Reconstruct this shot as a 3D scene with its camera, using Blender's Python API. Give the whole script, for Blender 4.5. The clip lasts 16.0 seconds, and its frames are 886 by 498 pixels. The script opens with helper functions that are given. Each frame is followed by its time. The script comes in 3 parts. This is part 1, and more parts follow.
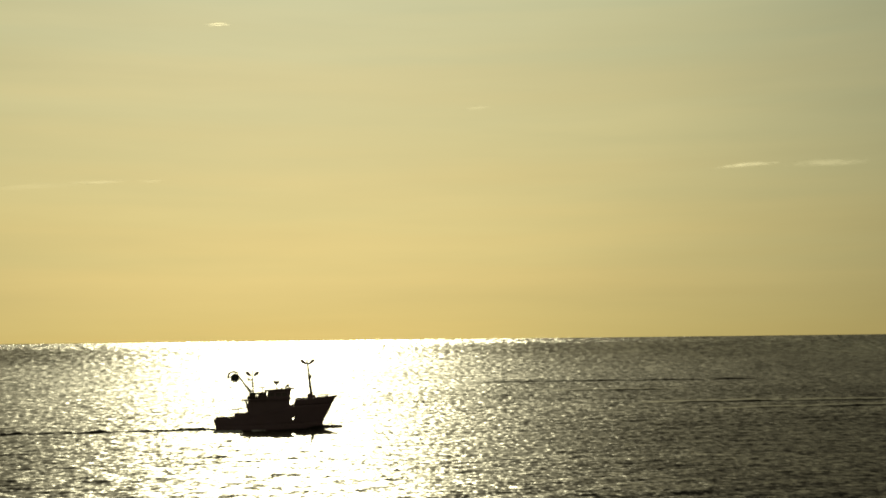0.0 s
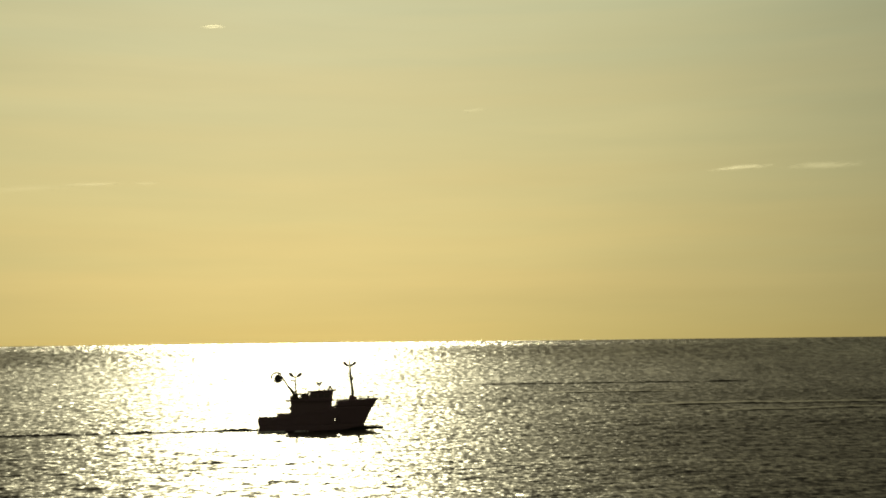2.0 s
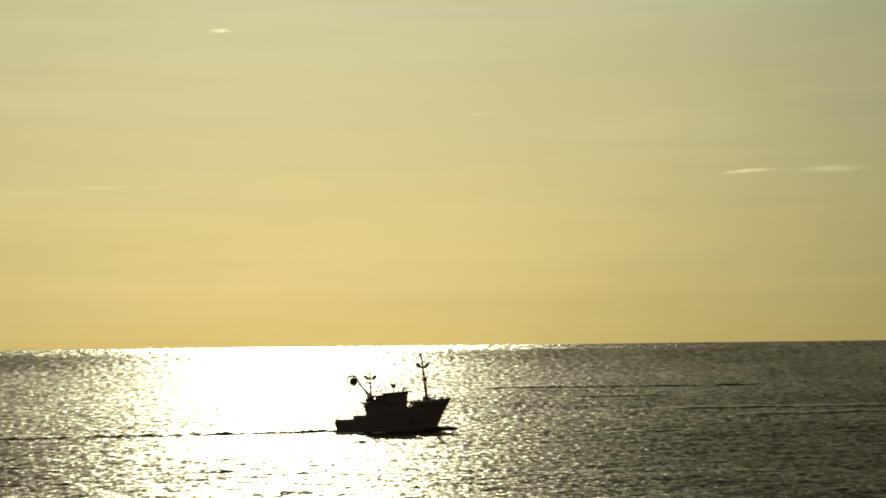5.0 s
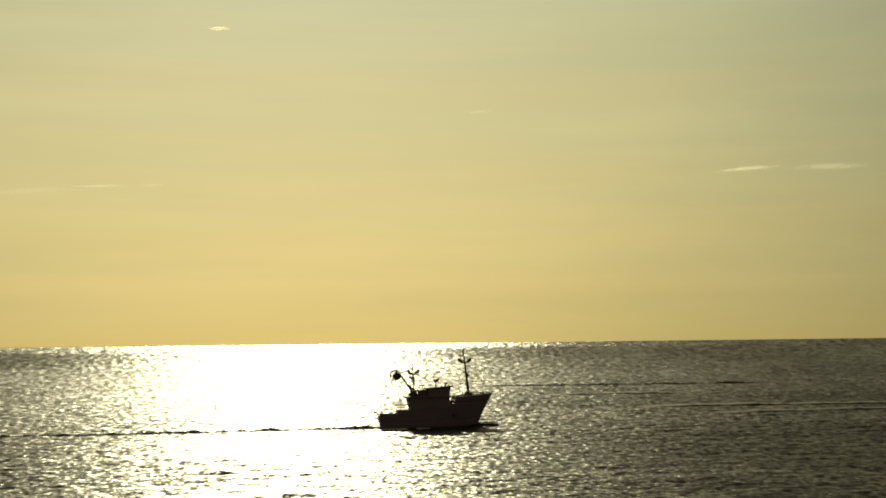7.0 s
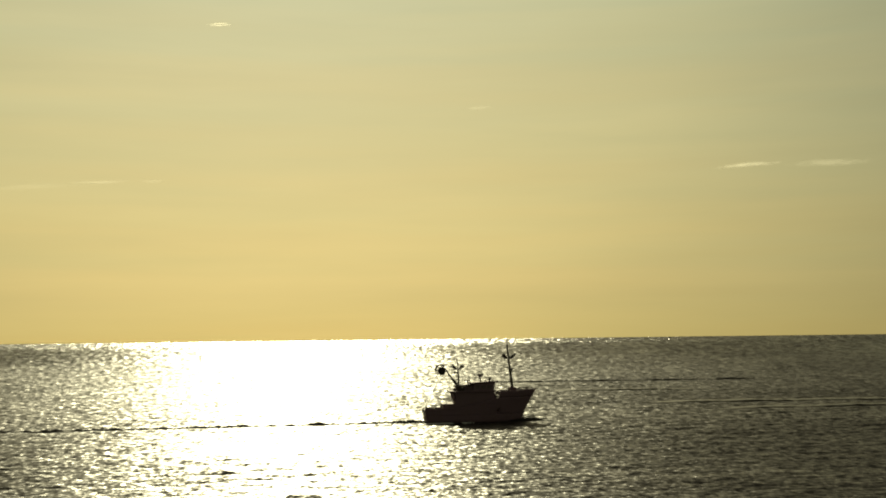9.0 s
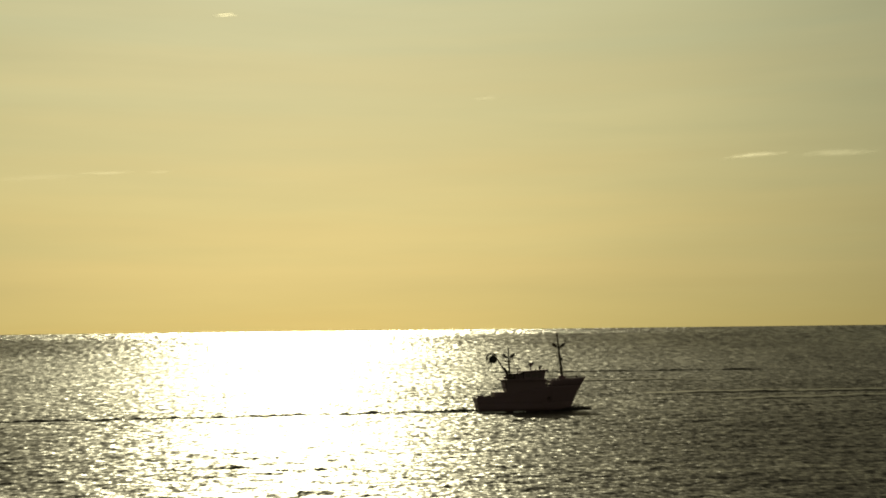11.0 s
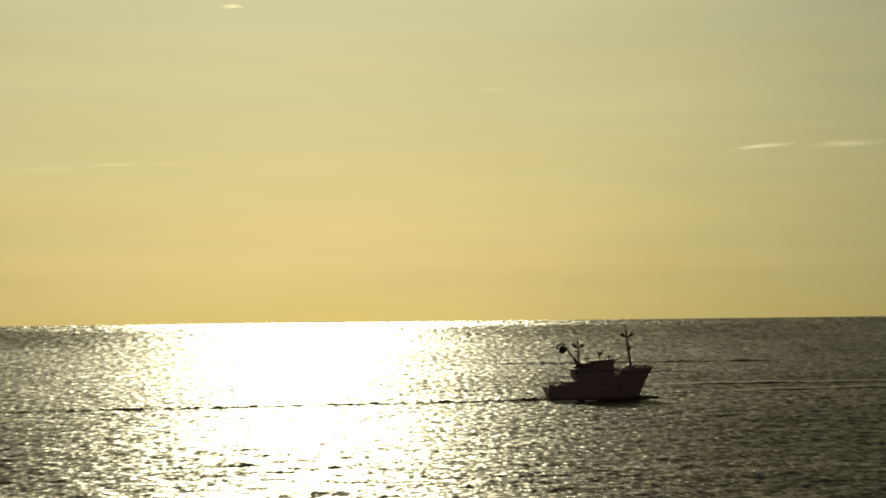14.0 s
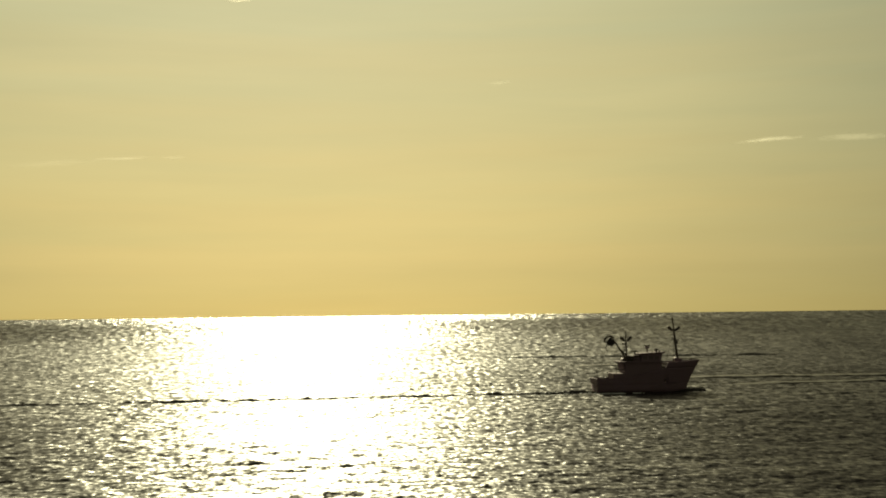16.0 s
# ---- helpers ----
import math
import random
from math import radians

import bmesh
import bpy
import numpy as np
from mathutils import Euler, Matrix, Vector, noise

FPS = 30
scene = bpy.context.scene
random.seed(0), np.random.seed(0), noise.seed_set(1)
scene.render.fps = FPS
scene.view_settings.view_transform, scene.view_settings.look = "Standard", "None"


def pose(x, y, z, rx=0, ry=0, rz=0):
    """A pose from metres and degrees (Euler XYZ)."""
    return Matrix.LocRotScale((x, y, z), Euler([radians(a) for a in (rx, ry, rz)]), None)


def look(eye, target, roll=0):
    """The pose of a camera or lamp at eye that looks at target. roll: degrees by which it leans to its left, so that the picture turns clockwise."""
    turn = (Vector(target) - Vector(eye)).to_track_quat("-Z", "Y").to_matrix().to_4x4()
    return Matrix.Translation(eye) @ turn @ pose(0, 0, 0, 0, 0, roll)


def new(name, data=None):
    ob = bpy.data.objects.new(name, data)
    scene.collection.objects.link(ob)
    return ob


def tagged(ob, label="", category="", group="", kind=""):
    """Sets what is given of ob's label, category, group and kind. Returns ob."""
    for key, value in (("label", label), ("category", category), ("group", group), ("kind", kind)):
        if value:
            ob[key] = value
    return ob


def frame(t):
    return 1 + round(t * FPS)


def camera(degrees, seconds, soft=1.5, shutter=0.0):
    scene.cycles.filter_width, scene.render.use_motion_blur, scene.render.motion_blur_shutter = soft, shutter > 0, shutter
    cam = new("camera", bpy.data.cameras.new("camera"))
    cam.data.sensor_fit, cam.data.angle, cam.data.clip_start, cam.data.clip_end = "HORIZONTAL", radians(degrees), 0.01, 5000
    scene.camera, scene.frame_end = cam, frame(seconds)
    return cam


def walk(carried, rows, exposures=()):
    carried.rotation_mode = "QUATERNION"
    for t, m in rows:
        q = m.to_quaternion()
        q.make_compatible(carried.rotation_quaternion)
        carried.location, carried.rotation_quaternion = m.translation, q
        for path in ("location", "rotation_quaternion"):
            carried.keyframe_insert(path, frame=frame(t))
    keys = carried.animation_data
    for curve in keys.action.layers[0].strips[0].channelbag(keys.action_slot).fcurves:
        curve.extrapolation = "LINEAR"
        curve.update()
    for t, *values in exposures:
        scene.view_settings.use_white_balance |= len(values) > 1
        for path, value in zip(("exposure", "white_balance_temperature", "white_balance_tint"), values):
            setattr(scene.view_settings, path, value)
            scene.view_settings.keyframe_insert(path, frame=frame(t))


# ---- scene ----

# ------------------------------------------------------------------ camera
EYE = 11.7            # height of the eye over the water
ROLL = -0.66          # the camera leans a little to its right
cam = camera(43.3, 16.0, soft=1.9)
# seconds, yaw, pitch
TURNS = [
    (0.0, 0.000, 4.487), (0.5, 0.022, 4.296), (1.0, -0.090, 4.326), (1.2, -0.165, 4.36), (1.5, -0.290, 4.575), (2.0, -0.267, 4.604),
    (2.5, -0.155, 4.444), (3.0, -0.068, 4.575), (3.5, -0.023, 4.708), (4.0, -0.067, 4.840), (4.5, 0.000, 4.840),
    (5.0, 0.100, 4.797), (7.5, 0.022, 4.665), (8.0, 0.022, 4.619), (8.5, 0.045, 4.517), (9.0, 0.064, 4.487),
    (11.5, 0.467, 3.869), (12.0, 0.489, 3.795), (12.5, 0.480, 3.913), (13.0, 0.557, 3.840), (13.5, 0.560, 3.737),
    (14.0, 0.756, 3.574), (14.5, 0.866, 3.406), (15.0, 0.909, 3.295), (15.5, 0.999, 3.384), (16.0, 1.133, 3.251),
]
walk(cam, [(t, pose(0, 0, EYE, 90 + pitch, 0, yaw) @ pose(0, 0, 0, 0, 0, ROLL)) for t, yaw, pitch in TURNS],
     exposures=[(0.0, 0.0), (16.0, 0.0)])

# ------------------------------------------------------------------ sky and sun
SUN_AZ, SUN_EL = -8.1, 23.0        # degrees, to the right of straight ahead, and over the horizon


def link(tree, a, b):
    tree.links.new(a, b)


def node(tree, kind, **inputs):
    n = tree.nodes.new(kind)
    for key, value in inputs.items():
        n.inputs[key.replace("_", " ")].default_value = value
    return n


def ramp(tree, stops, interpolation="LINEAR"):
    n = tree.nodes.new("ShaderNodeValToRGB")
    n.color_ramp.interpolation = interpolation
    while len(n.color_ramp.elements) < len(stops):
        n.color_ramp.elements.new(0.5)
    for e, (at, c) in zip(n.color_ramp.elements, stops):
        e.position, e.color = at, (*c, 1)
    return n


def math_node(tree, operation, a, b=None):
    n = tree.nodes.new("ShaderNodeMath")
    n.operation = operation
    for i, v in enumerate((a, b)):
        if v is None:
            continue
        if isinstance(v, (int, float)):
            n.inputs[i].default_value = v
        else:
            link(tree, v, n.inputs[i])
    return n.outputs[0]


def mix_colour(tree, blend, fac, a, b):
    n = tree.nodes.new("ShaderNodeMix")
    n.data_type, n.blend_type = "RGBA", blend
    for i, v in ((0, fac), (6, a), (7, b)):
        if isinstance(v, (int, float)):
            n.inputs[i].default_value = v
        elif isinstance(v, tuple):
            n.inputs[i].default_value = (*v, 1)
        else:
            link(tree, v, n.inputs[i])
    return n.outputs[2]


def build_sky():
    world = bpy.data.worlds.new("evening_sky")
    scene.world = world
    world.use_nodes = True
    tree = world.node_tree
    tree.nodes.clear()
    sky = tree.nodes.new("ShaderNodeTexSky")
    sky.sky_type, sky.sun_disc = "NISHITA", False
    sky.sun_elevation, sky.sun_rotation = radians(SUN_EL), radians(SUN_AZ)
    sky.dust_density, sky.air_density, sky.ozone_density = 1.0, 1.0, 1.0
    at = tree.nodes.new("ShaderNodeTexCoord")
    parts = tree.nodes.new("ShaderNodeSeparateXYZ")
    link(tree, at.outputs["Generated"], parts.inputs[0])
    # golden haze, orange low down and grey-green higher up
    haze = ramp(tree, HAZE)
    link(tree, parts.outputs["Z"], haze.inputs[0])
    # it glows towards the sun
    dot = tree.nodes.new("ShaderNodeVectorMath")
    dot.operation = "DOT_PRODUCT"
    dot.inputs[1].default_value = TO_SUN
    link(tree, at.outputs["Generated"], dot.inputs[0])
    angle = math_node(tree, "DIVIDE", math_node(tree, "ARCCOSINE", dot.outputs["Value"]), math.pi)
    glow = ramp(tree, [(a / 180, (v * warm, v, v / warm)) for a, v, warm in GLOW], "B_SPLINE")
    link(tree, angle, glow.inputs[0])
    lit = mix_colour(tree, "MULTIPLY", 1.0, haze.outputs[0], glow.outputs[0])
    # long faint streaks of thin high cloud, and broad warm bands between them
    streaked = lit
    for scale, detail, low, high in VEILS:
        to = tree.nodes.new("ShaderNodeMapping")
        to.inputs["Scale"].default_value = scale
        link(tree, at.outputs["Generated"], to.inputs[0])
        streak = node(tree, "ShaderNodeTexNoise", Scale=1.6, Detail=detail, Roughness=0.55)
        link(tree, to.outputs[0], streak.inputs["Vector"])
        veil = ramp(tree, [(0.32, low), (0.68, high)], "EASE")
        link(tree, streak.outputs[0], veil.inputs[0])
        streaked = mix_colour(tree, "MULTIPLY", 1.0, streaked, veil.outputs[0])
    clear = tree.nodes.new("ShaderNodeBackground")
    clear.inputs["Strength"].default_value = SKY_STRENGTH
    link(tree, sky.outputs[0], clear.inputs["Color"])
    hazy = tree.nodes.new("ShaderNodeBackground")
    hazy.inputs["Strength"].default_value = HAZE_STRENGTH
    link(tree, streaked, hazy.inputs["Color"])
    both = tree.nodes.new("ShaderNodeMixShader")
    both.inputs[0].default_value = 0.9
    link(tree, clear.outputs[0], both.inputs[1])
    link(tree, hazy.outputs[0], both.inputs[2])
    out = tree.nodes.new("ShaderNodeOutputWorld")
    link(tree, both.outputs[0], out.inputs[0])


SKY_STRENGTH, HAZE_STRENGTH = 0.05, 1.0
# stretch, detail, tints of the gaps and of the streaks
VEILS = (((1.5, 1.5, 13), 4.0, (0.93, 0.94, 0.935), (1.0, 1.0, 1.0)), ((2.2, 2.2, 30), 4.0, (0.975, 0.98, 0.98), (1.012, 1.004, 0.99)),
         ((0.9, 0.9, 17), 2.0, (1.025, 0.988, 0.94), (0.995, 0.998, 0.99)))
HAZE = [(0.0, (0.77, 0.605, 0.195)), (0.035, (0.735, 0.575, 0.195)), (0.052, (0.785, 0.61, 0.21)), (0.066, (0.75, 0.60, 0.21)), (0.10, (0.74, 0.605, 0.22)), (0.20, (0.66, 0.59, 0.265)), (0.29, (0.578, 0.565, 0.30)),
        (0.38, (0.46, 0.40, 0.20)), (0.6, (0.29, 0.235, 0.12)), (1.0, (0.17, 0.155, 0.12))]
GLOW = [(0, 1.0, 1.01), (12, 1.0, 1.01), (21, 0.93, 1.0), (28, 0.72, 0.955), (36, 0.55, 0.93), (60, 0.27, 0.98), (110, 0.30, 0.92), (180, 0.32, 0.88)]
az, el = radians(SUN_AZ), radians(SUN_EL)
TO_SUN = Vector((math.sin(az) * math.cos(el), math.cos(az) * math.cos(el), math.sin(el)))
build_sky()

sun = new("sun", bpy.data.lights.new("sun", "SUN"))
sun.data.energy, sun.data.angle, sun.data.color = 4.7, radians(0.9), (1.0, 0.92, 0.58)
sun.matrix_world = look(TO_SUN * 300, (0, 0, 0))

# ------------------------------------------------------------------ materials


def material(name):
    m = bpy.data.materials.new(name)
    m.use_nodes = True
    tree = m.node_tree
    tree.nodes.clear()
    out = tree.nodes.new("ShaderNodeOutputMaterial")
    bsdf = tree.nodes.new("ShaderNodeBsdfPrincipled")
    link(tree, bsdf.outputs[0], out.inputs[0])
    return m, tree, bsdf


def paint(name, colour, worn, roughness=0.5, metal=0.0, size=1.0, bump=0.02):
    """Weathered marine paint: stains at two scales, a little relief."""
    m, tree, bsdf = material(name)
    at = tree.nodes.new("ShaderNodeTexCoord")
    big = node(tree, "ShaderNodeTexNoise", Scale=0.7 * size, Detail=6.0, Roughness=0.6)
    fine = node(tree, "ShaderNodeTexNoise", Scale=9.0 * size, Detail=4.0, Roughness=0.7)
    link(tree, at.outputs["Object"], big.inputs["Vector"])
    link(tree, at.outputs["Object"], fine.inputs["Vector"])
    both = math_node(tree, "MULTIPLY", big.outputs[0], fine.outputs[0])
    pick = ramp(tree, [(0.2, (0, 0, 0)), (0.42, (1, 1, 1))])
    link(tree, both, pick.inputs[0])
    link(tree, mix_colour(tree, "MIX", pick.outputs[0], colour, worn), bsdf.inputs["Base Color"])
    bsdf.inputs["Roughness"].default_value = roughness
    bsdf.inputs["Metallic"].default_value = metal
    bsdf.inputs["Specular IOR Level"].default_value = 0.2
    b = node(tree, "ShaderNodeBump", Strength=0.3, Distance=bump)
    link(tree, fine.outputs[0], b.inputs["Height"])
    link(tree, b.outputs[0], bsdf.inputs["Normal"])
    return m


def sea_material(name, rough, lean_by, calm):
    """Dark water; ripples too small for the mesh tilt its normals at three sizes."""
    m, tree, bsdf = material(name)
    at = tree.nodes.new("ShaderNodeTexCoord")
    bsdf.inputs["Base Color"].default_value = (0.016, 0.013, 0.008, 1)
    bsdf.inputs["IOR"].default_value = 1.333
    shape = tree.nodes.new("ShaderNodeNewGeometry")
    total = shape.outputs["Normal"]
    # wave groups grow with the distance from the shore: bearing and nearness are their axes
    xyz = tree.nodes.new("ShaderNodeSeparateXYZ")
    link(tree, at.outputs["Object"], xyz.inputs[0])
    reach = tree.nodes.new("ShaderNodeVectorMath")
    reach.operation = "LENGTH"
    link(tree, at.outputs["Object"], reach.inputs[0])
    groups = tree.nodes.new("ShaderNodeCombineXYZ")
    link(tree, math_node(tree, "ARCTAN2", xyz.outputs["X"], xyz.outputs["Y"]), groups.inputs[0])
    link(tree, math_node(tree, "DIVIDE", 11.7, reach.outputs["Value"]), groups.inputs[1])
    # rougher water far out
    wind = ramp(tree, [(a, (v, v, v)) for a, v in rough])
    link(tree, math_node(tree, "DIVIDE", reach.outputs["Value"], 4000.0), wind.inputs[0])
    link(tree, wind.outputs[0], bsdf.inputs["Roughness"])
    # the fronts of the waves lean towards the shore
    lean = tree.nodes.new("ShaderNodeVectorMath")
    lean.operation = "ADD"
    steep = ramp(tree, [(a, (v, v, v)) for a, v in FRONT_STEEPER])
    link(tree, math_node(tree, "DIVIDE", reach.outputs["Value"], 4000.0), steep.inputs[0])
    push = tree.nodes.new("ShaderNodeCombineXYZ")
    push.inputs[0].default_value = 0.028
    link(tree, math_node(tree, "MULTIPLY", steep.outputs[0], -lean_by), push.inputs[1])
    link(tree, push.outputs[0], lean.inputs[1])
    link(tree, total, lean.inputs[0])
    total = lean.outputs[0]
    far = ramp(tree, [(0.0, (0, 0, 0)), (0.30, (0, 0, 0)), (0.50, (1, 1, 1))])
    link(tree, math_node(tree, "DIVIDE", reach.outputs["Value"], 4000.0), far.inputs[0])
    for axes, scale, detail, side, ahead in RIPPLES + FAR_RIPPLES:
        to = tree.nodes.new("ShaderNodeMapping")
        to.inputs["Scale"].default_value = (*scale, 1.0)
        link(tree, at.outputs["Object"] if axes == "metres" else groups.outputs[0], to.inputs[0])
        n = node(tree, "ShaderNodeTexNoise", Scale=1.0, Detail=detail, Roughness=0.6)
        link(tree, to.outputs[0], n.inputs["Vector"])
        less = tree.nodes.new("ShaderNodeVectorMath")
        less.operation = "SUBTRACT"
        less.inputs[1].default_value = (0.5, 0.5, 0.5)
        link(tree, n.outputs["Color"], less.inputs[0])
        slope = less.outputs[0]
        if axes == "far":
            grow = tree.nodes.new("ShaderNodeVectorMath")
            grow.operation = "MULTIPLY"
            link(tree, slope, grow.inputs[0])
            link(tree, far.outputs[0], grow.inputs[1])
            slope = grow.outputs[0]
        tilt = tree.nodes.new("ShaderNodeVectorMath")
        tilt.operation = "MULTIPLY_ADD"
        tilt.inputs[1].default_value = (side * calm, ahead * calm, 0)
        link(tree, slope, tilt.inputs[0])
        link(tree, total, tilt.inputs[2])
        total = tilt.outputs[0]
    unit = tree.nodes.new("ShaderNodeVectorMath")
    unit.operation = "NORMALIZE"
    link(tree, total, unit.inputs[0])
    link(tree, unit.outputs[0], bsdf.inputs["Normal"])
    return m


def cloud_material(name, width, height, density, seed, lift):
    """Thin cloud that lets the sun through, frayed towards its edges."""
    m = bpy.data.materials.new(name)
    m.use_nodes = True
    tree = m.node_tree
    tree.nodes.clear()
    out = tree.nodes.new("ShaderNodeOutputMaterial")
    clear = tree.nodes.new("ShaderNodeBsdfTransparent")
    glow = tree.nodes.new("ShaderNodeBsdfTranslucent")
    glow.inputs[0].default_value = (0.9, 0.88, 0.78, 1)
    mixed = tree.nodes.new("ShaderNodeMixShader")
    at = tree.nodes.new("ShaderNodeTexCoord")
    xyz = tree.nodes.new("ShaderNodeSeparateXYZ")
    link(tree, at.outputs["Object"], xyz.inputs[0])
    along = math_node(tree, "MULTIPLY", xyz.outputs["X"], 2 / width)
    # the spine slants and sways
    sway = math_node(tree, "MULTIPLY", math_node(tree, "SINE", math_node(tree, "ADD", math_node(tree, "MULTIPLY", along, 3.2), seed)), 0.1 * height)
    spine = math_node(tree, "ADD", math_node(tree, "MULTIPLY", along, lift), sway)
    off = math_node(tree, "MULTIPLY", math_node(tree, "SUBTRACT", xyz.outputs["Z"], spine), 2 / height)
    unit = tree.nodes.new("ShaderNodeCombineXYZ")
    link(tree, along, unit.inputs[0])
    link(tree, off, unit.inputs[2])
    far = tree.nodes.new("ShaderNodeVectorMath")
    far.operation = "LENGTH"
    link(tree, unit.outputs[0], far.inputs[0])
    fade = math_node(tree, "SUBTRACT", 1.0, far.outputs["Value"])
    n = node(tree, "ShaderNodeTexNoise", Scale=1.0, Detail=5.0, Roughness=0.6)
    to = tree.nodes.new("ShaderNodeMapping")
    to.inputs["Scale"].default_value = (0.045, 0.1, 0.2)
    to.inputs["Location"].default_value = (seed * 3.7, 0, seed)
    link(tree, at.outputs["Object"], to.inputs[0])
    link(tree, to.outputs[0], n.inputs["Vector"])
    frayed = math_node(tree, "ADD", fade, math_node(tree, "MULTIPLY", math_node(tree, "SUBTRACT", n.outputs[0], 0.55), 1.8))
    thick = ramp(tree, [(0.05, (0, 0, 0)), (0.8, (density,) * 3)], "EASE")
    link(tree, frayed, thick.inputs[0])
    link(tree, thick.outputs[0], mixed.inputs[0])
    link(tree, clear.outputs[0], mixed.inputs[1])
    link(tree, glow.outputs[0], mixed.inputs[2])
    link(tree, mixed.outputs[0], out.inputs[0])
    return m


SEA_ROUGH = [(0.0, 0.38), (0.03, 0.42), (0.08, 0.48), (0.12, 0.42), (0.20, 0.33), (0.33, 0.32), (0.6, 0.32), (1.0, 0.32)]
FRONT_LEAN = 0.26
# share of that lean with the distance (4 km is 1)
FRONT_STEEPER = [(0.0, 0.86), (0.025, 0.82), (0.045, 0.71), (0.15, 0.82), (0.4, 0.95)]
# axes, scale along both, detail, sideways and forward tilt
RIPPLES = (("groups", (215.0, 1100.0), 3.0, 1.3, 0.7), ("groups", (12.0, 130.0), 2.0, 0.1, 0.15), ("groups", (2.5, 75.0), 1.0, 0.0, 0.16), ("metres", (1.2, 1.35), 5.0, 0.85, 1.1))
FAR_RIPPLES = (("far", (900.0, 5000.0), 1.0, 2.15, 0.2),)
SEA = sea_material("sea_water", SEA_ROUGH, FRONT_LEAN, 1.0)
SLICK = sea_material("slick_water", SEA_ROUGH, 0.015, 0.26)
CREST = sea_material("smooth_crest_water", SEA_ROUGH, 0.0, 0.35)
HULL = paint("hull_paint", (0.165, 0.112, 0.150), (0.155, 0.105, 0.125), 0.6)
HOUSE = paint("house_paint", (0.170, 0.118, 0.152), (0.16, 0.11, 0.13), 0.6)
TRIM = paint("trim_paint", (0.160, 0.108, 0.142), (0.15, 0.105, 0.12), 0.65)
STEEL = paint("dark_steel", (0.09, 0.08, 0.075), (0.09, 0.055, 0.035), 0.6, 0.3)
DECK = paint("deck_planks", (0.14, 0.11, 0.08), (0.08, 0.06, 0.05), 0.7)
RUBBER = paint("black_rubber", (0.03, 0.03, 0.03), (0.045, 0.04, 0.04), 0.8)
CANVAS = paint("canvas", (0.085, 0.07, 0.065), (0.06, 0.05, 0.045), 0.9)
FOAM = paint("foam", (0.75, 0.77, 0.76), (0.55, 0.58, 0.58), 0.7, 0, 2.0)
GLASS, _t, _b = material("window_glass")
_b.inputs["Base Color"].default_value = (0.10, 0.078, 0.092, 1)
_b.inputs["Roughness"].default_value = 0.2
_b.inputs["IOR"].default_value = 1.5

# ------------------------------------------------------------------ mesh helpers


def mesh_of(name, bm, mat, smooth=False):
    bmesh.ops.recalc_face_normals(bm, faces=bm.faces)
    me = bpy.data.meshes.new(name)
    bm.to_mesh(me)
    bm.free()
    me.materials.append(mat)
    if smooth:
        me.polygons.foreach_set("use_smooth", [True] * len(me.polygons))
    return me


def part(name, bm, mat, parent, label="", smooth=False):
    ob = new(name, mesh_of(name, bm, mat, smooth))
    ob.parent = parent
    if label:
        tagged(ob, label)
    return ob


def box(bm, x0, x1, y0, y1, z0, z1, bevel=0.03, taper=0.0, rake=0.0):
    """A bevelled block; its top is drawn in by taper and pushed forward by rake."""
    made = bmesh.ops.create_cube(bm, size=1.0)["verts"]
    for v in made:
        top = v.co.z > 0
        x = x1 if v.co.x > 0 else x0
        y = y1 if v.co.y > 0 else y0
        if top:
            y *= 1 - taper
            x += rake
        v.co = Vector((x, y, z1 if top else z0))
    if bevel:
        edges = {e for v in made for e in v.link_edges}
        bmesh.ops.bevel(bm, geom=list(edges), offset=bevel, segments=2, affect="EDGES", profile=0.5)
    return bm


def rod(bm, a, b, r0, r1=None, sides=10):
    """A tapered round bar from a to b."""
    a, b = Vector(a), Vector(b)
    r1 = r0 if r1 is None else r1
    m = Matrix.Translation((a + b) / 2) @ (b - a).to_track_quat("Z", "Y").to_matrix().to_4x4()
    bmesh.ops.create_cone(bm, cap_ends=True, segments=sides, radius1=r0, radius2=r1, depth=(b - a).length, matrix=m)
    return bm


def bent(bm, points, r, sides=8):
    """A bent tube through the points."""
    for a, b in zip(points, points[1:]):
        rod(bm, a, b, r, r, sides)
    for p in points[1:-1]:
        bmesh.ops.create_uvsphere(bm, u_segments=8, v_segments=6, radius=r * 1.02, matrix=Matrix.Translation(p))
    return bm


def fresh():
    return bmesh.new()


# ------------------------------------------------------------------ the sea
WAVES = []
_rng = random.Random(7)
for _i in range(54):
    _len = 1.0 * 6.5 ** (_i / 53)
    _dir = -math.pi / 2 + _rng.gauss(0, 0.55)
    _k = 2 * math.pi / _len
    WAVES.append((_k * math.cos(_dir), _k * math.sin(_dir), _rng.uniform(0, 2 * math.pi), 0.017 / _k, _len))


def wave_height(x, y, spacing):
    z = np.zeros_like(x)
    for kx, ky, phase, amp, length in WAVES:
        keep = np.clip((length / spacing - 2.5) / 2.0, 0, 1)
        z += amp * keep * np.sin(kx * x + ky * y + phase + 0.6 * np.sin(0.031 * x + 0.023 * y + phase * 3))
    gust = 0.75 + 0.25 * np.sin(0.021 * x + 1.3 * np.sin(0.013 * y)) * np.sin(0.037 * y + 0.9 * np.sin(0.017 * x))
    shoal = 1 + 0.2 * np.clip((125 - np.hypot(x, y)) / 45, 0, 1)
    return z * gust * shoal


